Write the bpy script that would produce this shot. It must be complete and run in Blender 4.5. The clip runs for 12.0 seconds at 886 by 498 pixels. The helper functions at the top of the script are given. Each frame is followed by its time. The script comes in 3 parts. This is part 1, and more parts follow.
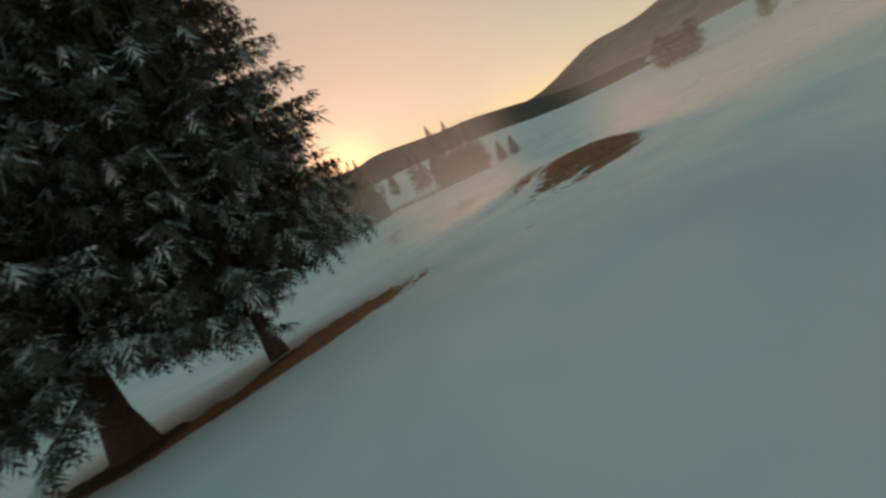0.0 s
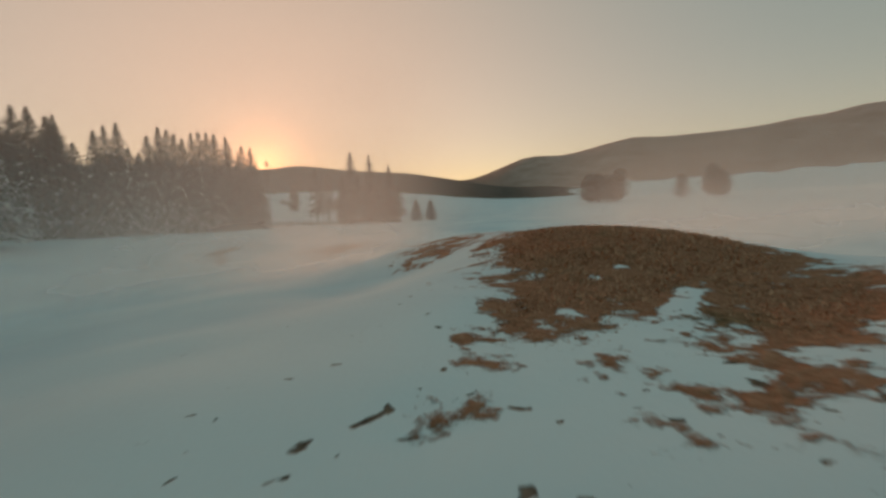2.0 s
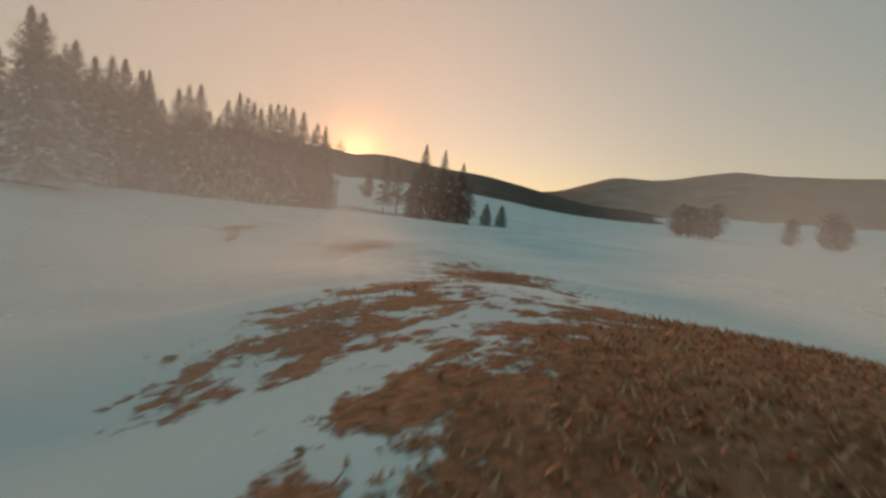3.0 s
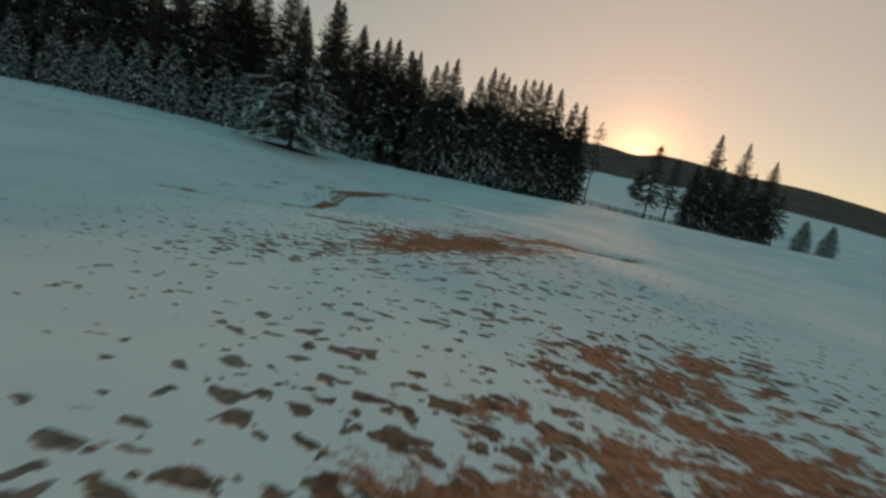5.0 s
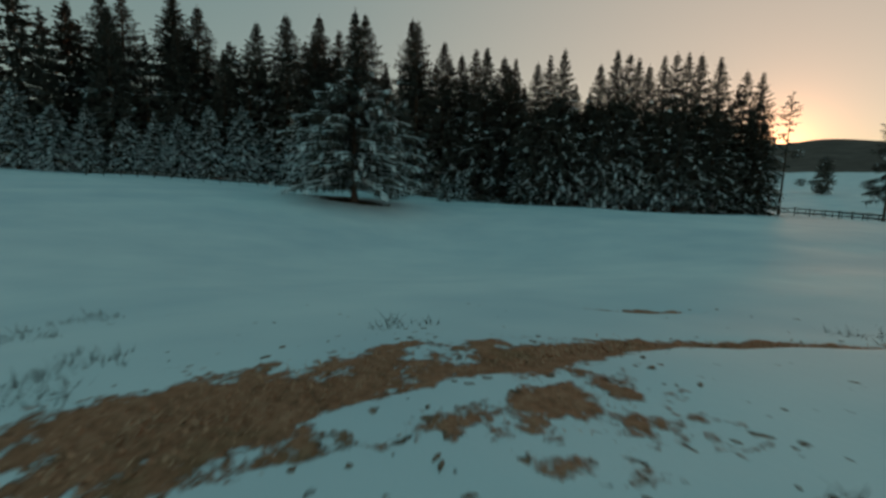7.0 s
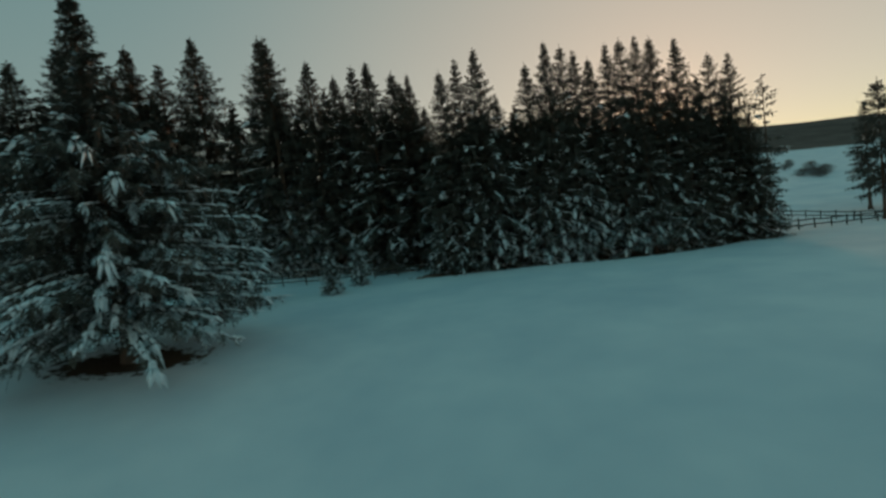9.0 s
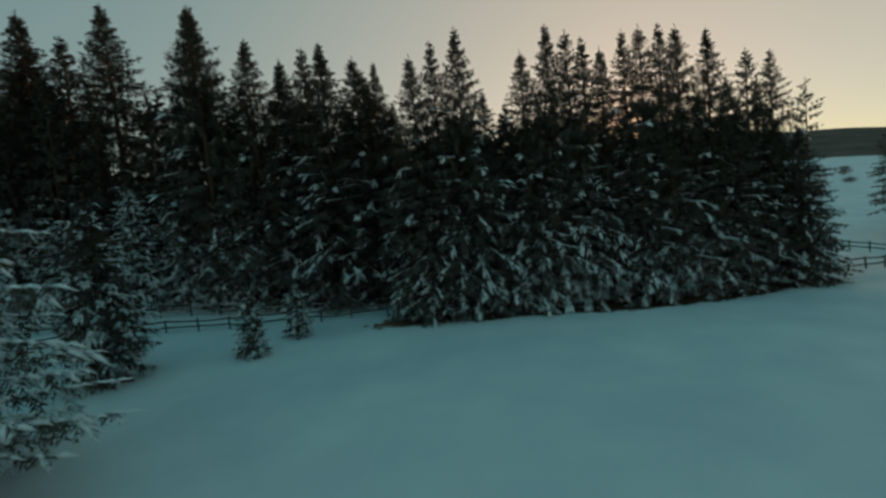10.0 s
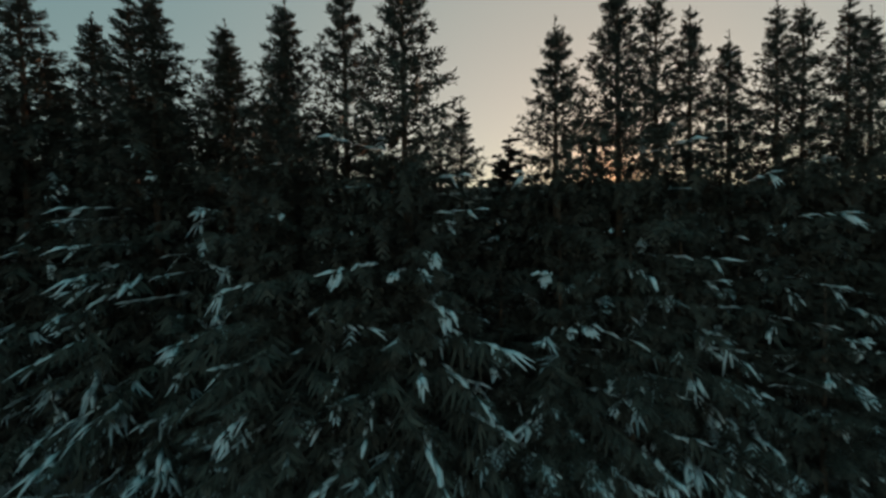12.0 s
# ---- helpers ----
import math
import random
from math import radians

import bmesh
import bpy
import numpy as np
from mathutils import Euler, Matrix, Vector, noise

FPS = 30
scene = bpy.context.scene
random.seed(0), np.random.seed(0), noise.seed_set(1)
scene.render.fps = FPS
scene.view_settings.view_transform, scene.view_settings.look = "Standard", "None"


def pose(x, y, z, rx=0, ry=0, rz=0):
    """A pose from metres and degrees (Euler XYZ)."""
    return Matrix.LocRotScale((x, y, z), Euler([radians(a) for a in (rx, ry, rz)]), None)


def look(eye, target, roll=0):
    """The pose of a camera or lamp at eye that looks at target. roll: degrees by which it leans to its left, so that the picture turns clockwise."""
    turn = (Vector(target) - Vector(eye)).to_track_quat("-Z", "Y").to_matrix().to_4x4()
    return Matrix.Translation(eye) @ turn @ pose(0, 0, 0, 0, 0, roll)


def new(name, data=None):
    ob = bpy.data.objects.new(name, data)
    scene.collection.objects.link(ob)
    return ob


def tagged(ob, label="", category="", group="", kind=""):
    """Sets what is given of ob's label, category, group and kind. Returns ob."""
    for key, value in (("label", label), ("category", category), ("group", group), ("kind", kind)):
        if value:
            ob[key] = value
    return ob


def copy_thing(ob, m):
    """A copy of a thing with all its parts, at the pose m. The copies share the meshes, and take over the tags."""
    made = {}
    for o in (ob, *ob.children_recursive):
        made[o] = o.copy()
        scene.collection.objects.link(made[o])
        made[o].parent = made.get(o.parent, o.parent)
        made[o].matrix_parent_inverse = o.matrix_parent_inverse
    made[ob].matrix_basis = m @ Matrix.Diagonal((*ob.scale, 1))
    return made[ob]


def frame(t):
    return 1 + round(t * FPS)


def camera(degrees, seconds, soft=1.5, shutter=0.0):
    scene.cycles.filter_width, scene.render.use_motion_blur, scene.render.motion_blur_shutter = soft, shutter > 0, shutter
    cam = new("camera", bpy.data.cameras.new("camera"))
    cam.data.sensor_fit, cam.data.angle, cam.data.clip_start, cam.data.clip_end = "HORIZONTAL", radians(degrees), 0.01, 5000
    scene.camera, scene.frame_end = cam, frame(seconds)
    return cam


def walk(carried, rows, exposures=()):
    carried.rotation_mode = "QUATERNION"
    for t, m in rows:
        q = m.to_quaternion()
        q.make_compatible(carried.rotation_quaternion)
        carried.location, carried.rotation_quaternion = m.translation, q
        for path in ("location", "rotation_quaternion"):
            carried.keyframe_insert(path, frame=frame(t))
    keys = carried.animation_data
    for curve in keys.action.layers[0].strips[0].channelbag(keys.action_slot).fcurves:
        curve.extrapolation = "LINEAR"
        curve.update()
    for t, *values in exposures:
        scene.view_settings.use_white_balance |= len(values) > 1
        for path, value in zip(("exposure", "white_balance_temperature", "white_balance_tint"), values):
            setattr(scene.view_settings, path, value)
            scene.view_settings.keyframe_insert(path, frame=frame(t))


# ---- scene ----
cam = camera(88.0, 12.0, soft=2.8, shutter=0.15)
PATH = [
    (0, (-15.681, -25.312, 8.103), (-15.224, -23.388, 7.805), -26.5),
    (0.5, (-14.381, -21.614, 7.724), (-13.681, -19.763, 7.434), -21.5),
    (1, (-12.948, -18.236, 7.247), (-12.113, -16.437, 6.990), -15.6),
    (1.5, (-11.389, -15.216, 6.870), (-10.469, -13.453, 6.651), -9.5),
    (2, (-9.581, -12.404, 6.730), (-8.646, -10.645, 6.546), -2.8),
    (2.5, (-7.646, -9.644, 6.649), (-6.798, -7.840, 6.486), 2.6),
    (3.5, (-3.0, -4.7, 7.05), (-2.587, -2.755, 6.834), 8.0),
    (4.5, (0.252, 1.895, 6.014), (0.128, 3.869, 5.716), 11.2),
    (5, (0.433, 6.442, 6.026), (0.003, 8.364, 5.679), 11.0),
    (5.5, (-0.077, 10.842, 6.079), (-0.774, 12.680, 5.710), 10.3),
    (6, (-1.324, 15.222, 5.991), (-2.215, 16.978, 5.639), 8.7),
    (6.5, (-3.027, 19.453, 5.913), (-3.982, 21.183, 5.605), 5.9),
    (7, (-5.038, 23.834, 5.830), (-5.969, 25.586, 5.578), 1.7),
    (7.5, (-7.061, 28.501, 6.168), (-7.908, 30.304, 5.987), -2.0),
    (9.5, (-13.178, 47.342, 10.347), (-13.746, 49.255, 10.210), -7.0),
    (10, (-14.035, 52.105, 11.362), (-14.558, 54.030, 11.215), -5.8),
    (10.5, (-14.772, 56.967, 12.539), (-15.256, 58.902, 12.392), -5.0),
    (11, (-15.408, 61.810, 13.585), (-15.855, 63.756, 13.476), -3.5),
    (11.5, (-15.970, 66.580, 14.656), (-16.399, 68.532, 14.579), -2.0),
    (12, (-16.634, 71.221, 15.879), (-17.060, 73.174, 15.810), -1.0),
]
EXPOSURES = [(0, 0.27, 8250, 31), (2.5, 0.27, 8000, 29), (4.5, 0.1, 7250, 24), (6, 0.07, 7000, 18), (7.5, 0.1, 6850, 14), (10, 0.17, 6720, 11), (12, 0.22, 6500, 11)]
walk(cam, [(t, look(eye, target, roll)) for t, eye, target, roll in PATH], EXPOSURES)

# ---- light and sky ----
SUN_AZ, SUN_EL = 7.5, 5.9          # degrees right of +y, above the horizon
SUN_DIR = Vector((math.sin(radians(SUN_AZ)) * math.cos(radians(SUN_EL)),
                  math.cos(radians(SUN_AZ)) * math.cos(radians(SUN_EL)), math.sin(radians(SUN_EL))))
world = bpy.data.worlds.new("winter_dusk")
scene.world = world
world.use_nodes = True
wt = world.node_tree
wt.nodes.clear()


def wnode(kind, **inputs):
    n = wt.nodes.new(kind)
    for k, val in inputs.items():
        n.inputs[int(k[1:])].default_value = val
    return n


sky = wt.nodes.new("ShaderNodeTexSky")
sky.sky_type, sky.sun_disc = "NISHITA", False
sky.sun_elevation, sky.sun_rotation = radians(SUN_EL), radians(SUN_AZ)
sky.altitude, sky.air_density, sky.dust_density, sky.ozone_density = 900, 1.0, 0.05, 1.0
coord = wt.nodes.new("ShaderNodeTexCoord")
dot = wt.nodes.new("ShaderNodeVectorMath")
dot.operation = "DOT_PRODUCT"
dot.inputs[1].default_value = (SUN_DIR - Vector((0, 0, 0.011))).normalized()
wt.links.new(coord.outputs["Generated"], dot.inputs[0])
clampd = wnode("ShaderNodeMath", _1=0.0)
clampd.operation = "MAXIMUM"
wt.links.new(dot.outputs["Value"], clampd.inputs[0])


def aureole(power, colour, amount):
    p = wnode("ShaderNodeMath", _1=power)
    p.operation = "POWER"
    wt.links.new(clampd.outputs[0], p.inputs[0])
    b = wt.nodes.new("ShaderNodeBackground")
    b.inputs[0].default_value = (*colour, 1)
    s = wnode("ShaderNodeMath", _1=amount)
    s.operation = "MULTIPLY"
    wt.links.new(p.outputs[0], s.inputs[0])
    wt.links.new(s.outputs[0], b.inputs[1])
    return b


base_sky = wnode("ShaderNodeBackground", _1=0.05)
wt.links.new(sky.outputs[0], base_sky.inputs[0])
# thin high haze: cooler towards the zenith, warm towards the sun
split = wt.nodes.new("ShaderNodeSeparateXYZ")
wt.links.new(coord.outputs["Generated"], split.inputs[0])
dome = wt.nodes.new("ShaderNodeValToRGB")
dome.color_ramp.elements[0].position, dome.color_ramp.elements[0].color = 0.0, (0.150, 0.176, 0.132, 1)
dome.color_ramp.elements[1].position, dome.color_ramp.elements[1].color = 0.9, (0.022, 0.158, 0.170, 1)
wt.links.new(split.outputs["Z"], dome.inputs[0])
haze = wnode("ShaderNodeBackground", _1=1.0)
wt.links.new(dome.outputs[0], haze.inputs[0])
last = base_sky
layers = [haze] + [aureole(*row) for row in (
    (3.8, (0.325, 0.148, 0.045), 0.95), (30, (0.45, 0.16, 0.05), 0.14), (130, (0.60, 0.17, 0.04), 0.22), (350, (1.0, 0.37, 0.12), 0.45),
    (1100, (1.0, 0.38, 0.12), 1.1), (20000, (1.0, 0.62, 0.30), 1.0))]
for layer in layers:
    add = wt.nodes.new("ShaderNodeAddShader")
    wt.links.new(last.outputs[0], add.inputs[0])
    wt.links.new(layer.outputs[0], add.inputs[1])
    last = add
out = wt.nodes.new("ShaderNodeOutputWorld")
wt.links.new(last.outputs[0], out.inputs[0])

sun = new("sun", bpy.data.lights.new("sun", "SUN"))
sun.data.energy, sun.data.angle, sun.data.color = 1.8, radians(3.5), (1.0, 0.52, 0.28)
sun.matrix_world = look((0, 0, 60), tuple(Vector((0, 0, 60)) - SUN_DIR))


# ---- materials ----
def material(name, rough=0.8):
    m = bpy.data.materials.new(name)
    m.use_nodes = True
    b = m.node_tree.nodes["Principled BSDF"]
    b.inputs["Roughness"].default_value = rough
    b.inputs["Specular IOR Level"].default_value = 0.25
    return m, m.node_tree, b


def put(tree, kind, **settings):
    n = tree.nodes.new(kind)
    for k, val in settings.items():
        n.inputs[k].default_value = val
    return n


def ramp(tree, source, stops):
    r = tree.nodes.new("ShaderNodeValToRGB")
    while len(r.color_ramp.elements) < len(stops):
        r.color_ramp.elements.new(0.5)
    for e, (pos, col) in zip(r.color_ramp.elements, stops):
        e.position, e.color = pos, (*col, 1)
    tree.links.new(source, r.inputs[0])
    return r


def place_coord(tree):
    return tree.nodes.new("ShaderNodeNewGeometry").outputs["Position"]


def noise_at(tree, scale, detail=4.0, vector=None, rough=0.6):
    n = put(tree, "ShaderNodeTexNoise", Scale=scale, Detail=detail, Roughness=rough)
    tree.links.new(vector or place_coord(tree), n.inputs["Vector"])
    return n.outputs["Fac"]


def calc(tree, op, a, b, clamp=False):
    n = tree.nodes.new("ShaderNodeMath")
    n.operation, n.use_clamp = op, clamp
    for i, val in enumerate((a, b)):
        if isinstance(val, (int, float)):
            n.inputs[i].default_value = val
        else:
            tree.links.new(val, n.inputs[i])
    return n.outputs[0]


def mixed(tree, fac, a, b):
    n = tree.nodes.new("ShaderNodeMix")
    n.data_type = "RGBA"
    tree.links.new(fac, n.inputs["Factor"])
    for key, val in (("A", a), ("B", b)):
        sock = [s for s in n.inputs if s.name == key and s.type == "RGBA"][0]
        if isinstance(val, tuple):
            sock.default_value = (*val, 1)
        else:
            tree.links.new(val, sock)
    return [s for s in n.outputs if s.type == "RGBA"][0]


def bumped(tree, bsdf, height, strength, distance=0.05):
    n = put(tree, "ShaderNodeBump", Strength=strength, Distance=distance)
    tree.links.new(height, n.inputs["Height"])
    tree.links.new(n.outputs[0], bsdf.inputs["Normal"])


def varied(name, dark, light, scale, rough=0.85, bump=0.3, distance=0.02, island=False):
    m, t, b = material(name, rough)
    fac = noise_at(t, scale)
    if island:
        isl = t.nodes.new("ShaderNodeNewGeometry").outputs["Random Per Island"]
        fac = calc(t, "ADD", calc(t, "MULTIPLY", isl, 0.6), calc(t, "MULTIPLY", fac, 0.5))
    big = noise_at(t, scale * 0.08, 2)
    fac = calc(t, "ADD", calc(t, "MULTIPLY", fac, 0.7), calc(t, "MULTIPLY", big, 0.4))
    t.links.new(ramp(t, fac, ((0.25, dark), (0.8, light))).outputs[0], b.inputs["Base Color"])
    if bump:
        bumped(t, b, noise_at(t, scale * 3), bump, distance)
    return m


def ground_material():
    m, t, b = material("snowy_meadow", 0.9)
    b.inputs["Specular IOR Level"].default_value = 0.04
    att = t.nodes.new("ShaderNodeAttribute")
    att.attribute_name = "bare"
    att2 = t.nodes.new("ShaderNodeAttribute")
    att2.attribute_name = "specks"
    att3 = t.nodes.new("ShaderNodeAttribute")
    att3.attribute_name = "wood"
    n1, n2, n3 = noise_at(t, 0.55, 5), noise_at(t, 2.6, 6, rough=0.7), noise_at(t, 11.0, 4)
    field = calc(t, "ADD", att.outputs["Fac"], calc(t, "MULTIPLY", calc(t, "SUBTRACT", n1, 0.5), 0.55))
    field = calc(t, "ADD", field, calc(t, "MULTIPLY", calc(t, "SUBTRACT", n2, 0.5), 0.9))
    bare = ramp(t, field, ((0.50, (0, 0, 0)), (0.56, (1, 1, 1)))).outputs[0]
    # hoof marks and clods that show through the thin snow
    squash = put(t, "ShaderNodeMapping", Scale=(2.0, 3.2, 2.0))
    squash.inputs["Rotation"].default_value = (0, 0, 0.5)
    t.links.new(place_coord(t), squash.inputs["Vector"])
    warp = t.nodes.new("ShaderNodeVectorMath")
    wn = put(t, "ShaderNodeTexNoise", Scale=4.5, Detail=3.0)
    t.links.new(place_coord(t), wn.inputs["Vector"])
    t.links.new(squash.outputs[0], warp.inputs[0])
    t.links.new(wn.outputs["Color"], warp.inputs[1])
    vor = put(t, "ShaderNodeTexVoronoi", Scale=1.95, Randomness=1.0)
    t.links.new(warp.outputs[0], vor.inputs["Vector"])
    cell = t.nodes.new("ShaderNodeSeparateColor")
    t.links.new(vor.outputs["Color"], cell.inputs[0])
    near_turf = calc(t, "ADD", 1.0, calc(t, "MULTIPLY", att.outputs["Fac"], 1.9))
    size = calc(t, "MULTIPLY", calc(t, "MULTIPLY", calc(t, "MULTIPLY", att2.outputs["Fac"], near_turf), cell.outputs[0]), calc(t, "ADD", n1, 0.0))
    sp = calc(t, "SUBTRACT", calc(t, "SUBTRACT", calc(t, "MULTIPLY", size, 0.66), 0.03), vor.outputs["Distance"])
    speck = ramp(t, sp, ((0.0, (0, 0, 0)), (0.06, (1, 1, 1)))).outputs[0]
    snow = ramp(t, noise_at(t, 0.16, 3), ((0.32, (0.67, 0.72, 0.76)), (0.68, (0.85, 0.86, 0.865)))).outputs[0]
    grass = ramp(t, calc(t, "ADD", calc(t, "MULTIPLY", n3, 0.6), calc(t, "MULTIPLY", n2, 0.4)),
                 ((0.28, (0.15, 0.078, 0.046)), (0.5, (0.42, 0.17, 0.10)), (0.75, (0.62, 0.31, 0.20)))).outputs[0]
    olive = ramp(t, n3, ((0.3, (0.05, 0.045, 0.022)), (0.7, (0.22, 0.17, 0.085)))).outputs[0]
    rust = ramp(t, noise_at(t, 0.8, 4, rough=0.65), ((0.55, (0, 0, 0)), (0.70, (0.62, 0.62, 0.62)))).outputs[0]
    grass = mixed(t, rust, grass, olive)
    clod = ramp(t, n3, ((0.35, (0.13, 0.08, 0.058)), (0.65, (0.34, 0.20, 0.14)))).outputs[0]
    # away from the turf the hollows' shade is painted in as grey-brown
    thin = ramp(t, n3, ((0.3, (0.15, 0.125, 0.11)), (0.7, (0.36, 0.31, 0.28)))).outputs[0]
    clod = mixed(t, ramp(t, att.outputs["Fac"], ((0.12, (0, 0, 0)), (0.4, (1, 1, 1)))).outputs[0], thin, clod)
    # needle litter under the spruces, its colour darkened to include the trees' shade
    litter_shade = ramp(t, n3, ((0.3, (0.055, 0.031, 0.021)), (0.7, (0.17, 0.10, 0.068)))).outputs[0]
    att6 = t.nodes.new("ShaderNodeAttribute")
    att6.attribute_name = "litter_shade"
    grass = mixed(t, ramp(t, calc(t, "ADD", att6.outputs["Fac"], calc(t, "MULTIPLY", calc(t, "SUBTRACT", n2, 0.5), 0.5)), ((0.35, (0, 0, 0)), (0.6, (1, 1, 1)))).outputs[0], grass, litter_shade)
    woods = ramp(t, noise_at(t, 0.045, 8, rough=0.75), ((0.3, (0.07, 0.055, 0.048)), (0.62, (0.15, 0.115, 0.10)), (0.8, (0.27, 0.23, 0.21)))).outputs[0]
    # single hoof hollows on the first slope, shaded by the same painted grey-brown
    att5 = t.nodes.new("ShaderNodeAttribute")
    att5.attribute_name = "hoof"
    stretch = put(t, "ShaderNodeMapping", Scale=(1.0, 2.3, 1.0))
    stretch.inputs["Rotation"].default_value = (0, 0, -0.55)
    t.links.new(place_coord(t), stretch.inputs["Vector"])
    bend = t.nodes.new("ShaderNodeVectorMath")
    bn = put(t, "ShaderNodeTexNoise", Scale=7.0, Detail=2.0)
    bn.inputs["Roughness"].default_value = 0.6
    t.links.new(place_coord(t), bn.inputs["Vector"])
    soft = t.nodes.new("ShaderNodeVectorMath")
    soft.operation = "SCALE"
    soft.inputs["Scale"].default_value = 0.35
    t.links.new(bn.outputs["Color"], soft.inputs[0])
    t.links.new(stretch.outputs[0], bend.inputs[0])
    t.links.new(soft.outputs[0], bend.inputs[1])
    vor2 = put(t, "ShaderNodeTexVoronoi", Scale=1.7, Randomness=1.0)
    t.links.new(bend.outputs[0], vor2.inputs["Vector"])
    cell2 = t.nodes.new("ShaderNodeSeparateColor")
    t.links.new(vor2.outputs["Color"], cell2.inputs[0])
    hoof = calc(t, "SUBTRACT", calc(t, "MULTIPLY", calc(t, "MULTIPLY", cell2.outputs[0], att5.outputs["Fac"]), 1.05), calc(t, "ADD", vor2.outputs["Distance"], 0.65))
    hoof = ramp(t, hoof, ((0.0, (0, 0, 0)), (0.10, (0.7, 0.7, 0.7)))).outputs[0]
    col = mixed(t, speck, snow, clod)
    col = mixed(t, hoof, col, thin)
    col = mixed(t, bare, col, grass)
    wf = calc(t, "ADD", att3.outputs["Fac"], calc(t, "MULTIPLY", calc(t, "SUBTRACT", noise_at(t, 0.02, 4), 0.5), 0.7))
    woodm = ramp(t, wf, ((0.46, (0, 0, 0)), (0.54, (1, 1, 1)))).outputs[0]
    # the farther ridge has distance haze put into a paler, warmer woods colour
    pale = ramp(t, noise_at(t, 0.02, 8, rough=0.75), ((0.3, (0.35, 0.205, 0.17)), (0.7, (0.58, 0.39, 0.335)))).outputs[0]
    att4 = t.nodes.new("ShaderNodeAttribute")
    att4.attribute_name = "ridge_haze"
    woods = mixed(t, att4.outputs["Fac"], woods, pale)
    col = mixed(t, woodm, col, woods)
    t.links.new(col, b.inputs["Base Color"])
    rel = calc(t, "ADD", calc(t, "MULTIPLY", bare, n3), calc(t, "MULTIPLY", noise_at(t, 5.0, 5), 0.12))
    rel = calc(t, "SUBTRACT", rel, calc(t, "MULTIPLY", calc(t, "ADD", speck, hoof), 0.4))
    bumped(t, b, rel, 0.8, 0.07)
    return m


GROUND = ground_material()
BARK = varied("spruce_bark", (0.05, 0.029, 0.021), (0.20, 0.118, 0.083), 9.0, 0.9, 0.8, 0.02)
NEEDLE = varied("spruce_needles", (0.042, 0.036, 0.032), (0.132, 0.112, 0.088), 3.0, 0.7, 0, island=True)
TWIG = varied("bare_twigs", (0.12, 0.09, 0.075), (0.34, 0.26, 0.22), 2.0, 0.8, 0, island=True)
FROST = varied("frosted_needles", (0.26, 0.30, 0.31), (0.72, 0.76, 0.78), 4.0, 0.7, 0, island=True)
LOAD = varied("snow_load", (0.80, 0.82, 0.84), (0.90, 0.91, 0.92), 3.0, 0.6, 0.3, 0.03)
RAIL = varied("weathered_timber", (0.03, 0.026, 0.022), (0.13, 0.11, 0.09), 8.0, 0.9, 0.5, 0.01)
STRAW = varied("dry_grass", (0.40, 0.175, 0.10), (0.74, 0.39, 0.25), 5.0, 0.9, 0, island=True)
CLOD = varied("frozen_turf", (0.10, 0.062, 0.044), (0.34, 0.19, 0.125), 7.0, 0.95, 0.6, 0.03)


# ---- the lie of the land ----
def bump(x, y, cx, cy, sx, sy, turn=0.0):
    c, s = math.cos(radians(turn)), math.sin(radians(turn))
    u, v = (x - cx) * c + (y - cy) * s, (y - cy) * c - (x - cx) * s
    return math.exp(-(u / sx) ** 2 - (v / sy) ** 2)


def step(a, b, v):
    t = min(max((v - a) / (b - a), 0.0), 1.0)
    return t * t * (3 - 2 * t)


def lie(x, y):
    """The smooth height of the meadow and the hills."""
    z = 4.2 + 1.7 * bump(x, y, -8, -14, 26, 15, 20) + 0.86 * bump(x, y, -2.4, -5.2, 4.6, 3.4, 30) + 0.55 * bump(x, y, -3.8, -1.6, 3.2, 2.2, 20) - 0.25 * bump(x, y, -7.0, -5.0, 2.2, 1.6, 20) - 1.3 * bump(x, y, 8, -8, 6, 9)
    z -= 2.4 * bump(x, y, -17, 46, 13, 15, -10)
    z += 0.34 * bump(x, y, -1.3, 16.8, 6.5, 3.6, 15) + 0.38 * bump(x, y, -5.6, 28.0, 5.5, 2.4, 32) - 0.35 * bump(x, y, -8, 22.0, 5.0, 2.4)
    z -= 0.9 * bump(x, y, -20, 12, 9, 16)
    z -= 0.8 * bump(x, y, 12, 40, 10, 22)
    z += 0.5 * bump(x, y, -34, 58, 8, 7)
    z += 0.8 * step(-22, -50, x) * step(20, 50, y)
    z += 0.05 * min(60.0, max(0.0, -x - 40)) * step(0, 30, y)
    z -= 1.8 * bump(x, y, 50, 112, 40, 30)
    return z


def ridge(az):
    """The hills' skyline as degrees above the horizon, by degrees right of +y: a wooded ridge, then a farther one."""
    near = 5.75 - 0.45 * bump(az, 0, 7.3, 0, 2.2, 1) - 1.2 * step(8, 22, az) - 2.6 * step(20, 40, az) - 3.0 * step(40, 60, az)
    near *= step(-75, -40, az)
    far = 3.0 + 2.2 * step(31, 40, az) + 1.5 * step(42, 52, az) + 0.6 * step(55, 75, az) - 1.5 * step(95, 140, az)
    far *= step(10, 30, az)
    return near, far


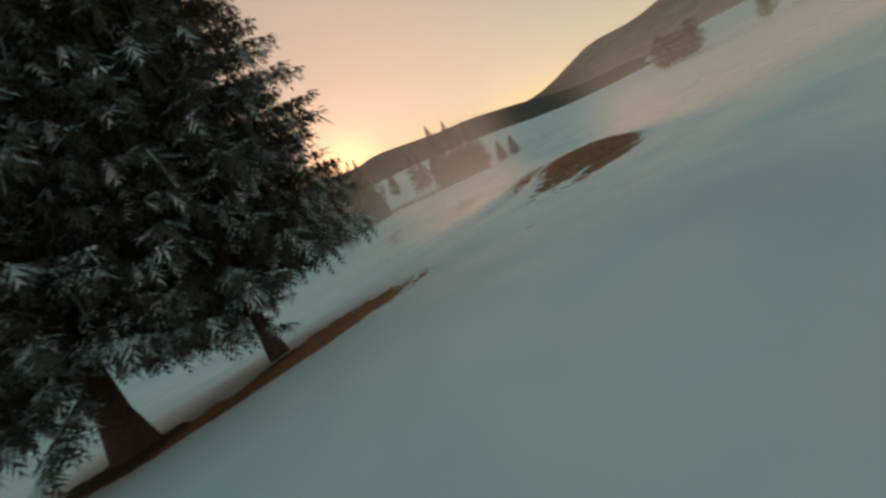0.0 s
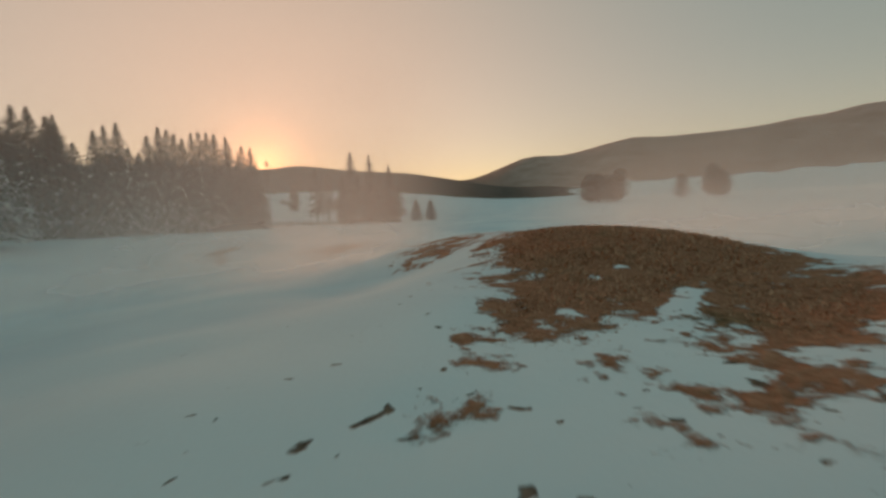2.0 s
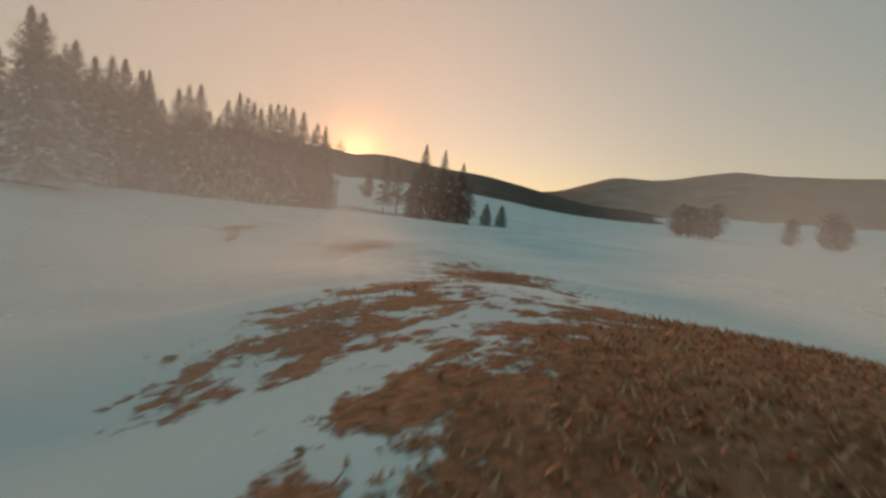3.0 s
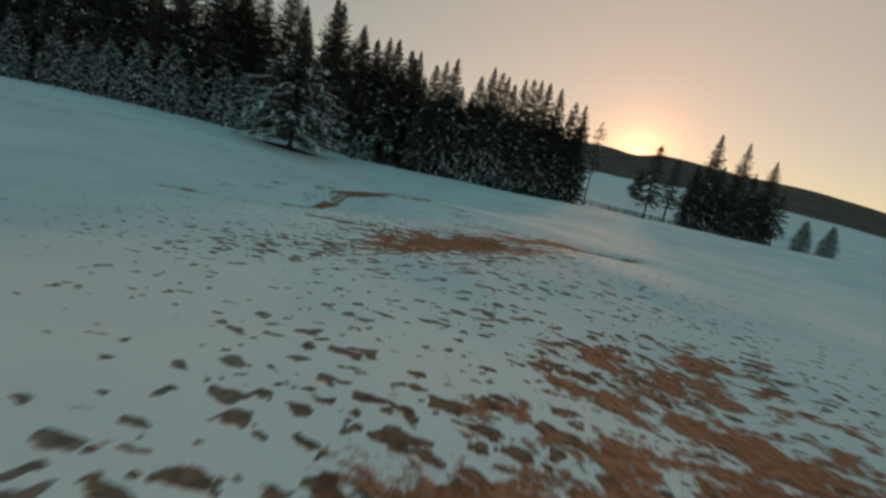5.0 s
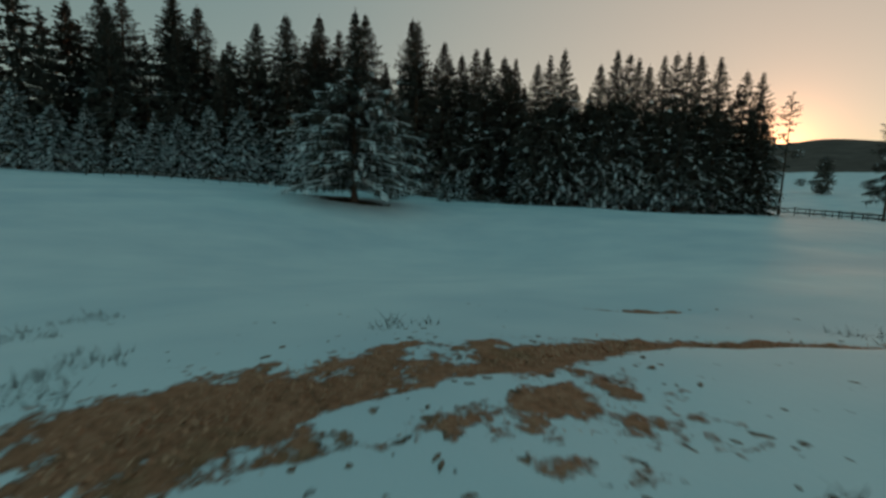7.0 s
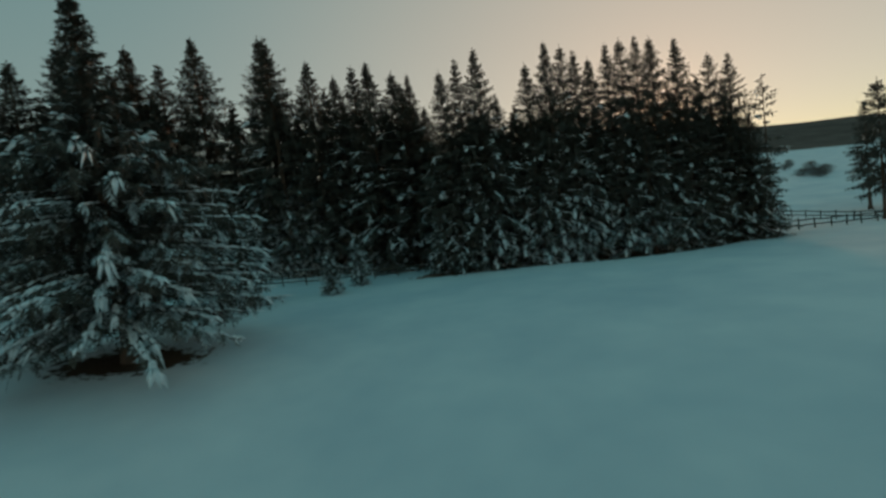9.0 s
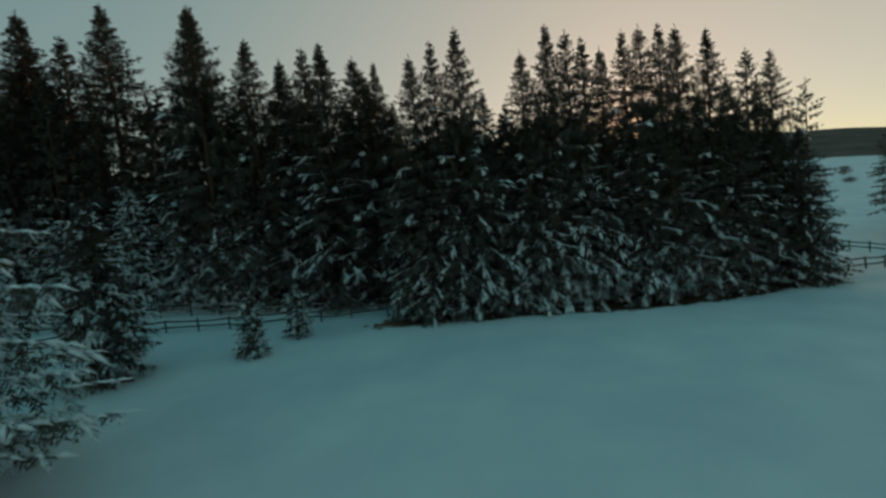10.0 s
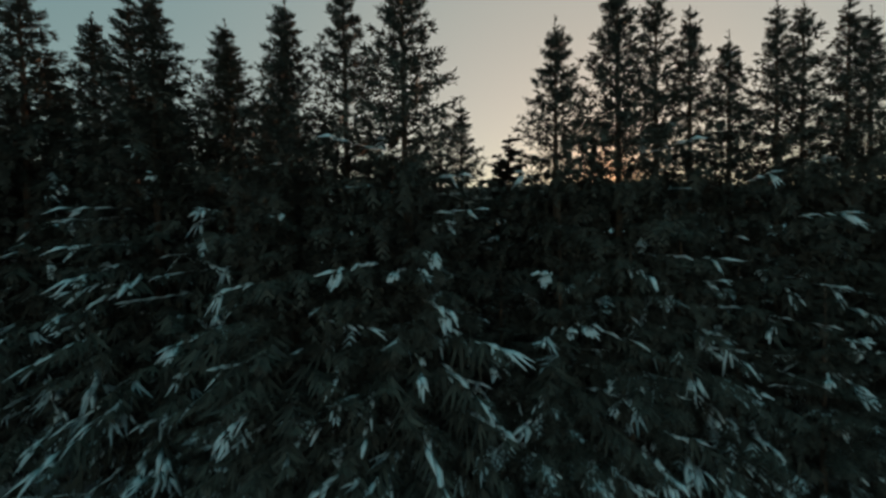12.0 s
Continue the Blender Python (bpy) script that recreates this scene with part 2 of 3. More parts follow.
def height(x, y):
    z = lie(x, y)
    d, az = math.hypot(x, y - 10), math.degrees(math.atan2(x, y - 10))
    rough = 1 - 0.75 * step(0, 60, abs(y - 10) + abs(x))
    z += 0.28 * (noise.noise((x * 0.07, y * 0.07, 3.1))) + 0.12 * noise.noise((x * 0.23, y * 0.23, 7.7)) * (0.4 + rough)
    if abs(x + 3) < 40 and abs(y - 10) < 60:
        z += 0.045 * noise.noise((x * 0.9, y * 0.7, 1.3)) * (1 - step(25, 40, abs(x + 3)))
    if y < 4 and d < 70:
        # wind-packed drifts on the first slope
        z += 0.16 * noise.noise((x * 0.10 + y * 0.05, y * 0.26 - x * 0.10, 11.0)) * step(4, -4, y)
    if d > 100:
        slope = 0.050 - 0.040 * step(14, 40, az) - 0.02 * step(-10, -60, az)
        if abs(az) < 110:
            z += slope * (d - 100) * step(100, 180, d) if d < 420 else slope * 320
    near, far = ridge(az)
    if d > 330 and near > 0.05:
        crest = 6 + math.tan(radians(near)) * 800 - z
        z += max(0.0, crest) * step(380, 800, d) * (1 - 0.7 * step(850, 1400, d)) * (1 + 0.05 * noise.noise((x * 0.008, y * 0.008, 0)))
    if d > 900 and far > 0.05:
        crest = 6 + math.tan(radians(far)) * 1900
        z = max(z, crest * step(950, 1900, d) * (1 + 0.09 * noise.noise((x * 0.0022, y * 0.0022, 5)) + 0.03 * noise.noise((x * 0.009, y * 0.009, 2))))
    return z


# bare turf: centre, half lengths, turn, and how unbroken it is
PATCHES = (
    (-3.3, -7.0, 5.2, 2.3, 45, 1.1), (-5.0, -10.5, 1.7, 0.62, 14, 0.95), (-7.1, -11.15, 0.6, 0.16, 0, 0.62), (-8.75, -10.75, 0.4, 0.13, -30, 0.60), (-4.4, -2.7, 2.3, 0.85, 42, 0.62), (-9.8, 19.4, 3.4, 0.45, 4, 0.55),
    (2.0, 7.6, 4.4, 2.0, 80, 0.68), (-1.5, 17.0, 3.3, 1.4, 62, 0.74), (0.2, 21.4, 2.6, 0.8, 62, 0.68), (2.3, 23.3, 2.0, 0.5, 20, 0.70), (-4.4, 17.1, 0.9, 0.25, 0, 0.58),
    (-8.3, 23.0, 2.4, 0.38, 88, 0.68), (-7.75, 26.1, 2.1, 0.95, 58, 0.8), (-6.05, 28.1, 1.6, 0.36, 56, 1.0), (-4.3, 30.2, 2.2, 0.24, 38, 1.0),
    (-5.7, 27.1, 1.0, 0.8, 0, 0.64), (-6.4, 21.0, 1.2, 0.45, 20, 0.42), (-1.5, 23.1, 1.0, 0.5, 30, 0.72), (-6.7, -9.25, 1.7, 0.7, 34, 0.9), (-5.6, 32.9, 1.0, 0.25, 20, 0.7),
    (-17.5, -13.0, 3.5, 1.1, 8, 1.3), (-21.2, -12.8, 3.3, 1.1, -10, 1.0),
    (-32.6, 57.8, 3.2, 1.9, 25, 0.95), (-11.2, 85.6, 15.0, 2.3, 16.6, 2.2), (-24, 81.6, 3.4, 1.6, 20, 1.0), (-36.6, 69.4, 1.2, 1.0, 0, 0.9),
)


# snow left lying inside the turf
HOLES = ((-5.2, -8.6, 0.34, 0.10, 24), (-5.6, -9.75, 0.9, 0.13, 26), (-7.2, -9.75, 0.3, 0.09, 20), (-7.0, 25.3, 0.7, 0.16, 40), (-6.6, 26.6, 0.8, 0.14, 50))


def bare(x, y):
    best = 0.0
    for cx, cy, a, b, turn, k in PATCHES:
        if abs(x - cx) > 3 * a or abs(y - cy) > 3 * a:
            continue
        c, s = math.cos(radians(turn)), math.sin(radians(turn))
        u, v = ((x - cx) * c + (y - cy) * s) / a, ((y - cy) * c - (x - cx) * s) / b
        d = math.sqrt(u * u + v * v)
        best = max(best, (0.5 + (k - 0.5) * (1 - d) if d < 1 and k > 0.5 else min(k, 0.5) - 0.42 * max(0.0, d - 1)))
    if best > 0:
        for cx, cy, a, b, turn in HOLES:
            best -= 0.42 * bump(x, y, cx, cy, a, b, turn)
    return max(0.0, best)


def specks(x, y):
    s = 1.15 * bump(x, y, -1, 13, 8, 15) + 0.6 * bump(x, y, -1.5, 4.5, 4.5, 3.5) + 0.6 * bump(x, y, -8, 20, 8, 8) + 0.48 * bump(x, y, -7, -12, 8, 5)
    return min(1.3, s)


def wood(x, y):
    d, az = math.hypot(x, y - 10), math.degrees(math.atan2(x, y - 10))
    near, far = ridge(az)
    w = step(430, 520, d) * step(0.5, 2.5, near) + step(1150, 1300, d) * step(2, 3, far)
    return min(1.0, w)


def lines(lo, hi, gap, grow, far):
    mid = list(np.arange(lo, hi + gap / 2, gap))
    out, s = [], gap
    a, b = lo, hi
    left, right = [], []
    while b < far:
        s = min(s * grow, 0.85) if b - hi < 62 else s * grow
        a, b = a - s, b + s
        left.append(a)
        right.append(b)
    return left[::-1] + mid + right


def build_ground():
    xs, ys = lines(-13, 8, 0.26, 1.06, 2600), lines(-18, 34, 0.26, 1.06, 2600)
    nx, ny = len(xs), len(ys)
    verts, b, s, w, h, hoof, needles = [], [], [], [], [], [], []
    for y in ys:
        for x in xs:
            bb = bare(x, y)
            lift = 0.07 * (1 - step(0.35, 0.7, bb))
            verts.append((x, y, height(x, y) + lift))
            b.append(bb)
            s.append(specks(x, y) if abs(x) < 60 and abs(y) < 80 else 0.0)
            w.append(wood(x, y))
            needles.append(max(bump(x, y, -11.2, 86, 19, 4, 16.6), bump(x, y, -32.6, 57.8, 5, 5), bump(x, y, -36.6, 69.4, 2, 2), 0.9 * bump(x, y, -22.3, -11.8, 2.2, 2), 0.7 * bump(x, y, -18.15, -11.5, 1.2, 1.2)) if abs(x) < 70 and abs(y) < 120 else 0.0)
            hoof.append(bump(x, y, -10, -14.3, 6.5, 4.5, 30) if abs(x) < 40 and abs(y) < 40 else 0.0)
            # mask of the far right ridge that takes the hazed colour
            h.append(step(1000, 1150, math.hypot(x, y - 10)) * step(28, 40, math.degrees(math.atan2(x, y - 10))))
    faces = [(j * nx + i, j * nx + i + 1, (j + 1) * nx + i + 1, (j + 1) * nx + i) for j in range(ny - 1) for i in range(nx - 1)]
    me = bpy.data.meshes.new("ground")
    me.from_pydata(verts, [], faces)
    for name, vals in (("bare", b), ("specks", s), ("wood", w), ("ridge_haze", h), ("hoof", hoof), ("litter_shade", needles)):
        me.attributes.new(name, "FLOAT", "POINT").data.foreach_set("value", vals)
    me.polygons.foreach_set("use_smooth", [True] * len(faces))
    me.materials.append(GROUND)
    ob = new("ground", me)
    return tagged(ob, "rolling snow-covered meadow with bare brown turf patches, rising to wooded hills", "ground", kind="structure")


build_ground()


# ---- trees ----
def mesh_object(name, verts, faces, mats, slots=None, smooth=False, parent=None, label=""):
    me = bpy.data.meshes.new(name)
    me.from_pydata([tuple(v) for v in verts], [], faces)
    for m in mats:
        me.materials.append(m)
    if slots:
        me.polygons.foreach_set("material_index", slots)
    if smooth:
        me.polygons.foreach_set("use_smooth", [True] * len(faces))
    ob = new(name, me)
    if parent:
        ob.parent = parent
    return tagged(ob, label) if label else ob


def trunk_mesh(rnd, h, r, bend=0.02, sides=9, rings=14):
    verts, faces, px, py = [], [], 0.0, 0.0
    for k in range(rings):
        u = k / (rings - 1)
        z = h * u ** 1.15
        rad = r * (1 - u) ** 0.85 + 0.012 + r * 0.7 * max(0, 1 - z / 0.7) ** 2
        px += rnd.uniform(-1, 1) * bend * h / rings
        py += rnd.uniform(-1, 1) * bend * h / rings
        for s in range(sides):
            a = 2 * math.pi * s / sides
            q = rad * (1 + rnd.uniform(-0.08, 0.08))
            verts.append((px + q * math.cos(a), py + q * math.sin(a), z - (0.25 if k == 0 else 0)))
    for k in range(rings - 1):
        for s in range(sides):
            faces.append((k * sides + s, k * sides + (s + 1) % sides, (k + 1) * sides + (s + 1) % sides, (k + 1) * sides + s))
    faces.append(tuple(range((rings - 1) * sides, rings * sides)))
    return verts, faces


class Crown:
    """Collects boughs with their sprays of needles, and the snow that lies on them."""

    def __init__(self, seed, fine=0.0, heap=1.0):
        self.blades, self.fine, self.heap, self.lift = (-0.38, 0.0, 0.38), fine, heap, 0.0
        self.rnd = random.Random(seed)
        self.v, self.f, self.m = [], [], []
        self.sv, self.sf = [], []

    def spray(self, p, way, length, width, slot):
        side = way.cross(Vector((0, 0, 1)))
        side = side.normalized() if side.length > 1e-3 else Vector((1, 0, 0))
        if self.fine:
            # a twig with needles combed forward on both sides
            m = max(2, int(length / self.fine))
            for k in range(m):
                q = p + (way + Vector((0, 0, -0.25 * k / m))) * length * k / m
                size = (0.12 + 1.3 * self.fine) * (1 - 0.45 * k / m) * min(1.0, 0.4 + 1.2 * length)
                for turn in (-0.8, 0.8) if k < m - 1 else (-0.5, 0.0, 0.5):
                    d = way * 0.8 + side * turn * self.rnd.uniform(0.6, 1.2) + Vector((0, 0, self.rnd.uniform(-0.45, 0.1) + self.lift))
                    n = len(self.v)
                    half = way * width * 0.5
                    self.v += [q + half, q + d * size * self.rnd.uniform(0.7, 1.3), q - half]
                    self.f.append((n, n + 1, n + 2))
                    self.m.append(slot)
            return
        for turn in self.blades:
            d = way + side * turn + Vector((0, 0, self.rnd.uniform(-0.25, 0.05)))
            tip = p + d * length * (1.1 - 0.6 * abs(turn)) * self.rnd.uniform(0.85, 1.2)
            half = side * width * 0.5 + Vector((0, 0, self.rnd.uniform(-0.4, 0.4) * width))
            n = len(self.v)
            self.v += [p + half, tip, p - half]
            self.f.append((n, n + 1, n + 2))
            self.m.append(slot)

    def finger(self, p, way, side, length, width, thick, sag):
        """A tapered ridge of snow that lies along a twig and droops at its end."""
        n, r, up = len(self.sv), self.rnd, Vector((0, 0, 1))
        mid = p + way * length * r.uniform(0.35, 0.6)
        tip = p + way * length - up * sag
        w = side * width * 0.5
        self.sv += [p, mid + w - up * thick * 0.6, mid + up * thick, mid - w - up * thick * 0.6, tip + w * 0.22, tip - w * 0.22]
        self.sf += [(n, n + 1, n + 2), (n, n + 2, n + 3), (n + 1, n + 4, n + 2), (n + 2, n + 4, n + 5), (n + 2, n + 5, n + 3), (n, n + 3, n + 5, n + 4, n + 1)]

    def lump(self, p, way, length, width, thick, fingers=1):
        side = way.cross(Vector((0, 0, 1)))
        side = side.normalized() if side.length > 1e-3 else Vector((1, 0, 0))
        r = self.rnd
        width, thick, length = width * self.heap, thick * self.heap, length * (0.7 + 0.3 * self.heap)
        for k in range(fingers):
            turn = (k - (fingers - 1) / 2) * 0.20 + r.uniform(-0.12, 0.12)
            d = (way + side * turn).normalized()
            self.finger(p + side * turn * width * 0.5, d, d.cross(Vector((0, 0, 1))).normalized() if abs(d.z) < 0.98 else side, length * r.uniform(0.7, 1.15), width * r.uniform(0.7, 1.2), thick, length * r.uniform(0.05, 0.3))

    def bough(self, z, az, length, droop, step_len, frost, snow, width, rise=0.18, twig=1.0, up=0.0):
        r = self.rnd
        width *= min(1.0, 0.62 + 0.2 * length)
        out = Vector((math.cos(az), math.sin(az), 0))
        side = Vector((-out.y, out.x, 0))
        p = Vector((0, 0, z))
        n = max(3, int(length / step_len))
        seg = length / n
        lumps = r.random() < snow
        prev = p.copy()
        sway = r.uniform(-0.12, 0.12)
        for k in range(1, n + 1):
            u = k / n
            way = (out + side * sway * u + Vector((0, 0, rise - droop * (1.55 * u - 0.75 * u * u)))).normalized()
            p = prev + way * seg
            # stem
            b = len(self.v)
            w = 0.035 * (1 - u) + 0.008
            self.v += [prev - side * w, prev + side * w, p + side * w * 0.8, p - side * w * 0.8]
            self.f.append((b, b + 1, b + 2, b + 3))
            self.m.append(0)
            if u > 0.16:
                reach = (0.22 + 0.5 * math.sin(math.pi * min(1, u * 0.9))) * min(1.0, 0.22 + length * 0.32) * twig
                for sgn in (-1, 1):
                    d = (way * r.uniform(0.45, 0.9) + side * sgn * r.uniform(0.6, 1.0) + Vector((0, 0, r.uniform(-0.65, -0.05) + up))).normalized()
                    slot = 1 if r.random() < frost * (0.5 + 0.7 * u) else 0
                    self.spray(p, d, reach * r.uniform(0.7, 1.25), width * r.uniform(0.8, 1.3), slot)
                if length > 0.35:
                    d = (way * r.uniform(-0.2, 0.5) + side * r.uniform(-0.4, 0.4) + Vector((0, 0, 2.4 * up - 1))).normalized()
                    self.spray(p, d, reach * r.uniform(0.6, 1.3), width * 1.2, 1 if r.random() < frost * 0.45 else 0)
            if lumps and u > 0.3 and r.random() < 0.85:
                self.lump(p + Vector((0, 0, 0.05)) + side * r.uniform(-0.1, 0.1), way, seg * r.uniform(1.2, 2.4), r.uniform(0.05, 0.15) * min(1.3, 0.5 + 0.3 * length), r.uniform(0.02, 0.05), 1 if r.random() < 0.6 else 2)
            prev = p
        if lumps and r.random() < 0.85:
            # a flap of snow bends the tip down
            hang = (way + Vector((0, 0, -r.uniform(0.4, 1.3)))).normalized()
            self.lump(prev - way * 0.15 + Vector((0, 0, 0.04)), hang, r.uniform(0.3, 0.85) * min(1.0, 0.4 + 0.3 * length), r.uniform(0.08, 0.2), r.uniform(0.04, 0.09), r.choice((1, 2, 3, 3, 4, 5)))
        self.spray(prev, way, 0.3 * min(1, length), width, 1 if r.random() < frost else 0)


def spruce(seed, h, r, foot=0.08, gap=0.55, per=6, droop=0.5, frost=0.25, snow=0.3, snow_top=0.55, power=0.8, fill=1.0, step_len=0.3, width=0.13, stem=0.0, bend=0.01, low=0.75, twig=1.0, fine=0.0, heap=1.0, needle=NEEDLE, shape=None, airy=0.0, rime=0.0):
    """A spruce as a thing: trunk, crown and its snow. frost and snow fade out towards snow_top of the height."""
    rnd = random.Random(seed)
    root = new("spruce_tree")
    v, f = trunk_mesh(rnd, h * 0.99, stem or 0.011 * h + 0.03, bend)
    mesh_object("trunk", v, f, [BARK], smooth=True, parent=root)
    c = Crown(seed + 77, fine, heap)
    z = h * foot
    while z < h - 0.9 * min(1.0, h / 15):
        u = (z / h - foot) / (1 - foot)
        span = r * (1 - u) ** power * (low + (1 - low) * min(1, u * 4)) + 0.12 if shape is None else shape(u)
        span *= 0.35 + 0.65 * min(1.0, (1 - u) / 0.22)
        fade = max(0.0, 1 - u / snow_top)
        n = max(8 if u > 0.45 and airy else 6 if u > 0.45 else 4, round(per * (0.75 + 0.4 * (1 - u))))
        start = rnd.uniform(0, 6.28)
        slim = airy > 0 and u > 0.45
        c.fine, c.lift = (airy, 0.9 * (u - 0.45)) if slim else (fine, 0.0)
        white = rime * max(0.0, 1 - u / 0.3)
        for k in range(n):
            if rnd.random() > fill:
                continue
            az = start + 6.283 * k / n + rnd.uniform(-0.35, 0.35)
            ln = span * rnd.uniform(*((0.55, 1.2) if heap > 1.2 else (0.78, 1.05) if fine else (0.66, 1.14)))
            c.bough(z + rnd.uniform(-0.5, 0.5) * gap, az, ln, droop * (1.15 - 0.9 * u) * rnd.uniform(0.7, 1.3), step_len * (0.75 + 0.1 * ln) * (1 + 1.5 * u if fine == 0.11 else 1), frost * (0.04 + fade) + white, snow * (0.015 + fade ** 0.8), width * (0.95 if slim else 1.0), 0.1 + (1.0 if airy else 0.6) * max(0.0, u - 0.35), twig, 0.8 * max(0.0, u - 0.5))
        z += gap * (1.05 - 0.74 * u)
    # leader
    c.fine, tall = 0.0, min(1.0, h / 15)
    for k in range(12):
        a = k * 2.4
        c.spray(Vector((0, 0, h - (1.5 - 0.11 * k) * tall)), Vector((math.cos(a) * 0.7, math.sin(a) * 0.7, 0.55)).normalized(), (0.42 - 0.028 * k) * tall, width * 0.45, 0)
    mesh_object("crown", c.v, c.f, [needle, FROST], c.m, parent=root)
    if c.sf:
        mesh_object("snow_cover", c.sv, c.sf, [LOAD], smooth=True, parent=root, label="clumps of snow lying on the boughs")["kind"] = "stuff"
    return root


def stand(root, x, y, scale=1.0, turn=0.0, label="", group="", lift=0.0, wide=1.0, lean=0.0):
    root.matrix_basis = pose(x, y, height(x, y) + lift, lean, 0, turn) @ Matrix.Diagonal((scale * wide, scale * wide, scale, 1))
    return tagged(root, label, "tree", group)


TALL = [spruce(11, 20, 4.2, 0.07, 0.62, 7, 0.58, 0.06, 0.36, 0.66, power=0.86, step_len=0.35, width=0.13, airy=0.13, rime=0.15),
        spruce(12, 20, 3.6, 0.12, 0.66, 6, 0.48, 0.05, 0.34, 0.64, power=0.80, step_len=0.35, fill=0.92, width=0.13, airy=0.13, rime=0.15),
        spruce(13, 20, 4.5, 0.04, 0.62, 7, 0.65, 0.08, 0.40, 0.68, power=0.90, step_len=0.35, width=0.13, airy=0.13, rime=0.15),
        spruce(14, 20, 3.2, 0.25, 0.72, 6, 0.45, 0.06, 0.28, 0.60, power=0.78, fill=0.8, step_len=0.35, width=0.13, airy=0.13, rime=0.15)]
BACK = [spruce(21, 20, 4.0, 0.12, 1.2, 6, 0.6, 0.05, 0.4, 0.6, power=0.84, step_len=0.56, width=0.32),
        spruce(22, 20, 3.6, 0.2, 1.2, 6, 0.5, 0.04, 0.35, 0.6, power=0.8, step_len=0.56, width=0.32)]
WHITE = [spruce(31, 12, 3.1, 0.07, 0.50, 8, 0.62, 0.85, 0.9, 1.6, power=0.80, step_len=0.35, width=0.14),
         spruce(32, 12, 2.7, 0.09, 0.52, 8, 0.58, 0.75, 0.85, 1.6, power=0.80, step_len=0.35, width=0.14)]
FRONT = [spruce(15, 13, 3.6, 0.06, 0.55, 7, 0.62, 0.16, 0.60, 0.85, power=0.82, step_len=0.24, width=0.075, fine=0.12, heap=1.25, rime=0.5),
         spruce(16, 13, 3.2, 0.10, 0.58, 6, 0.55, 0.12, 0.48, 0.8, power=0.78, step_len=0.24, width=0.075, fine=0.12, heap=1.25, rime=0.5)]
THICK = [spruce(26, 14, 2.5, 0.08, 0.75, 7, 0.5, 0.04, 0.2, 0.6, power=0.34, step_len=0.5, width=0.3),
         spruce(27, 14, 2.2, 0.08, 0.75, 7, 0.5, 0.04, 0.2, 0.6, power=0.4, step_len=0.5, width=0.3)]
# far round-headed trees: the high frost share paints distance haze into their crowns
ROUND = [spruce(24, 14, 4.6, 0.10, 0.8, 7, 0.05, 0.65, 0.4, 1.4, power=0.42, low=0.55, step_len=0.6, width=0.26, needle=TWIG),
         spruce(25, 14, 5.2, 0.14, 0.85, 7, 0.02, 0.55, 0.4, 1.4, power=0.36, low=0.5, step_len=0.6, width=0.26, needle=TWIG)]
used = set()


def plant(kind, x, y, h, label, group="", wide=1.0, nominal=20.0, lift=0.0, lean=0.0):
    turn = (x * 37.7 + y * 91.3) % 360
    if kind.name not in used:
        used.add(kind.name)
        ob = kind
    else:
        ob = copy_thing(kind, Matrix())
    return stand(ob, x, y, h / nominal, turn, label, group, lift, wide * nominal / h * (0.5 + 0.5 * h / nominal), lean)


DARK = "tall dark spruce with snow clumps on its lower boughs"
FAINT = "dark spruce standing deeper in the forest"
PALE = "frosted spruce, heavily dusted with snow, beside the fence"

# the narrow belt of spruces whose tops show against the sky
belt = ((-23.4, 82.6, 22.0), (-22.1, 83.6, 23.0), (-20.3, 83.4, 23.5), (-19.0, 84.9, 19.4), (-16.2, 85.3, 21.8), (-14.4, 86.0, 23.5),
        (-13.1, 87.2, 23.3), (-12.0, 87.4, 22.6), (-10.8, 87.7, 21.8), (-9.2, 88.2, 22.8), (-7.9, 89.4, 23.4), (-6.6, 89.3, 23.2),
        (-5.2, 90.6, 23.3), (-3.1, 90.8, 22.7), (-0.2, 92.0, 21.1), (1.5, 92.4, 20.8))
for n, (x, y, top) in enumerate(belt):
    g = height(x, y)
    plant(TALL[(0, 1, 3, 1)[n % 4]] if n not in (2, 5, 13) else TALL[2], x, y, top - g + 0.6, DARK, "forest belt")
rnd = random.Random(5)
for n in range(15):
    # the lower front row, with skirts down to the snow
    u = n / 14
    x, y = -23.4 + 25.4 * u + rnd.uniform(-0.4, 0.4), 82.2 + 7.6 * u + rnd.uniform(-0.4, 0.5)
    plant(FRONT[n % 2] if 2 <= n <= 10 else TALL[(2, 0, 2)[n % 3]], x, y, rnd.uniform(10.5, 14.5), "snowy spruce at the forest's edge with boughs down to the ground", "forest edge",
          nominal=13.0 if 2 <= n <= 10 else 20.0)
for n in range(14):
    u = rnd.random()
    x, y = -24 + 27 * u, 86.5 + 8 * u + rnd.uniform(1.0, 5.0)
    plant(BACK[n % 2], x, y, rnd.uniform(13, 16.5), FAINT, "forest")

for n in range(16):
    # the dense dark rank behind the edge
    u = n / 18
    x, y = -21.5 + 24.5 * u + rnd.uniform(-0.3, 0.3), 85.0 + 8.0 * u + rnd.uniform(-0.5, 0.9)
    plant(THICK[n % 2], x, y, rnd.uniform(12.4, 14.6) - 2.0 * step(11, 15, n), "dense dark spruce in the rank behind the forest's edge", "forest rank", nominal=14.0)
for x, y, h in ((-17.7, 87.5, 15.2), (-18.3, 90.0, 15.0), (-17.0, 92.0, 14.5)):
    plant(BACK[0], x, y, h, FAINT, "forest", wide=1.3)
for n in range(14):
    plant(BACK[n % 2], rnd.uniform(-36, -15), rnd.uniform(95, 112), rnd.uniform(11, 15.5), FAINT, "forest")

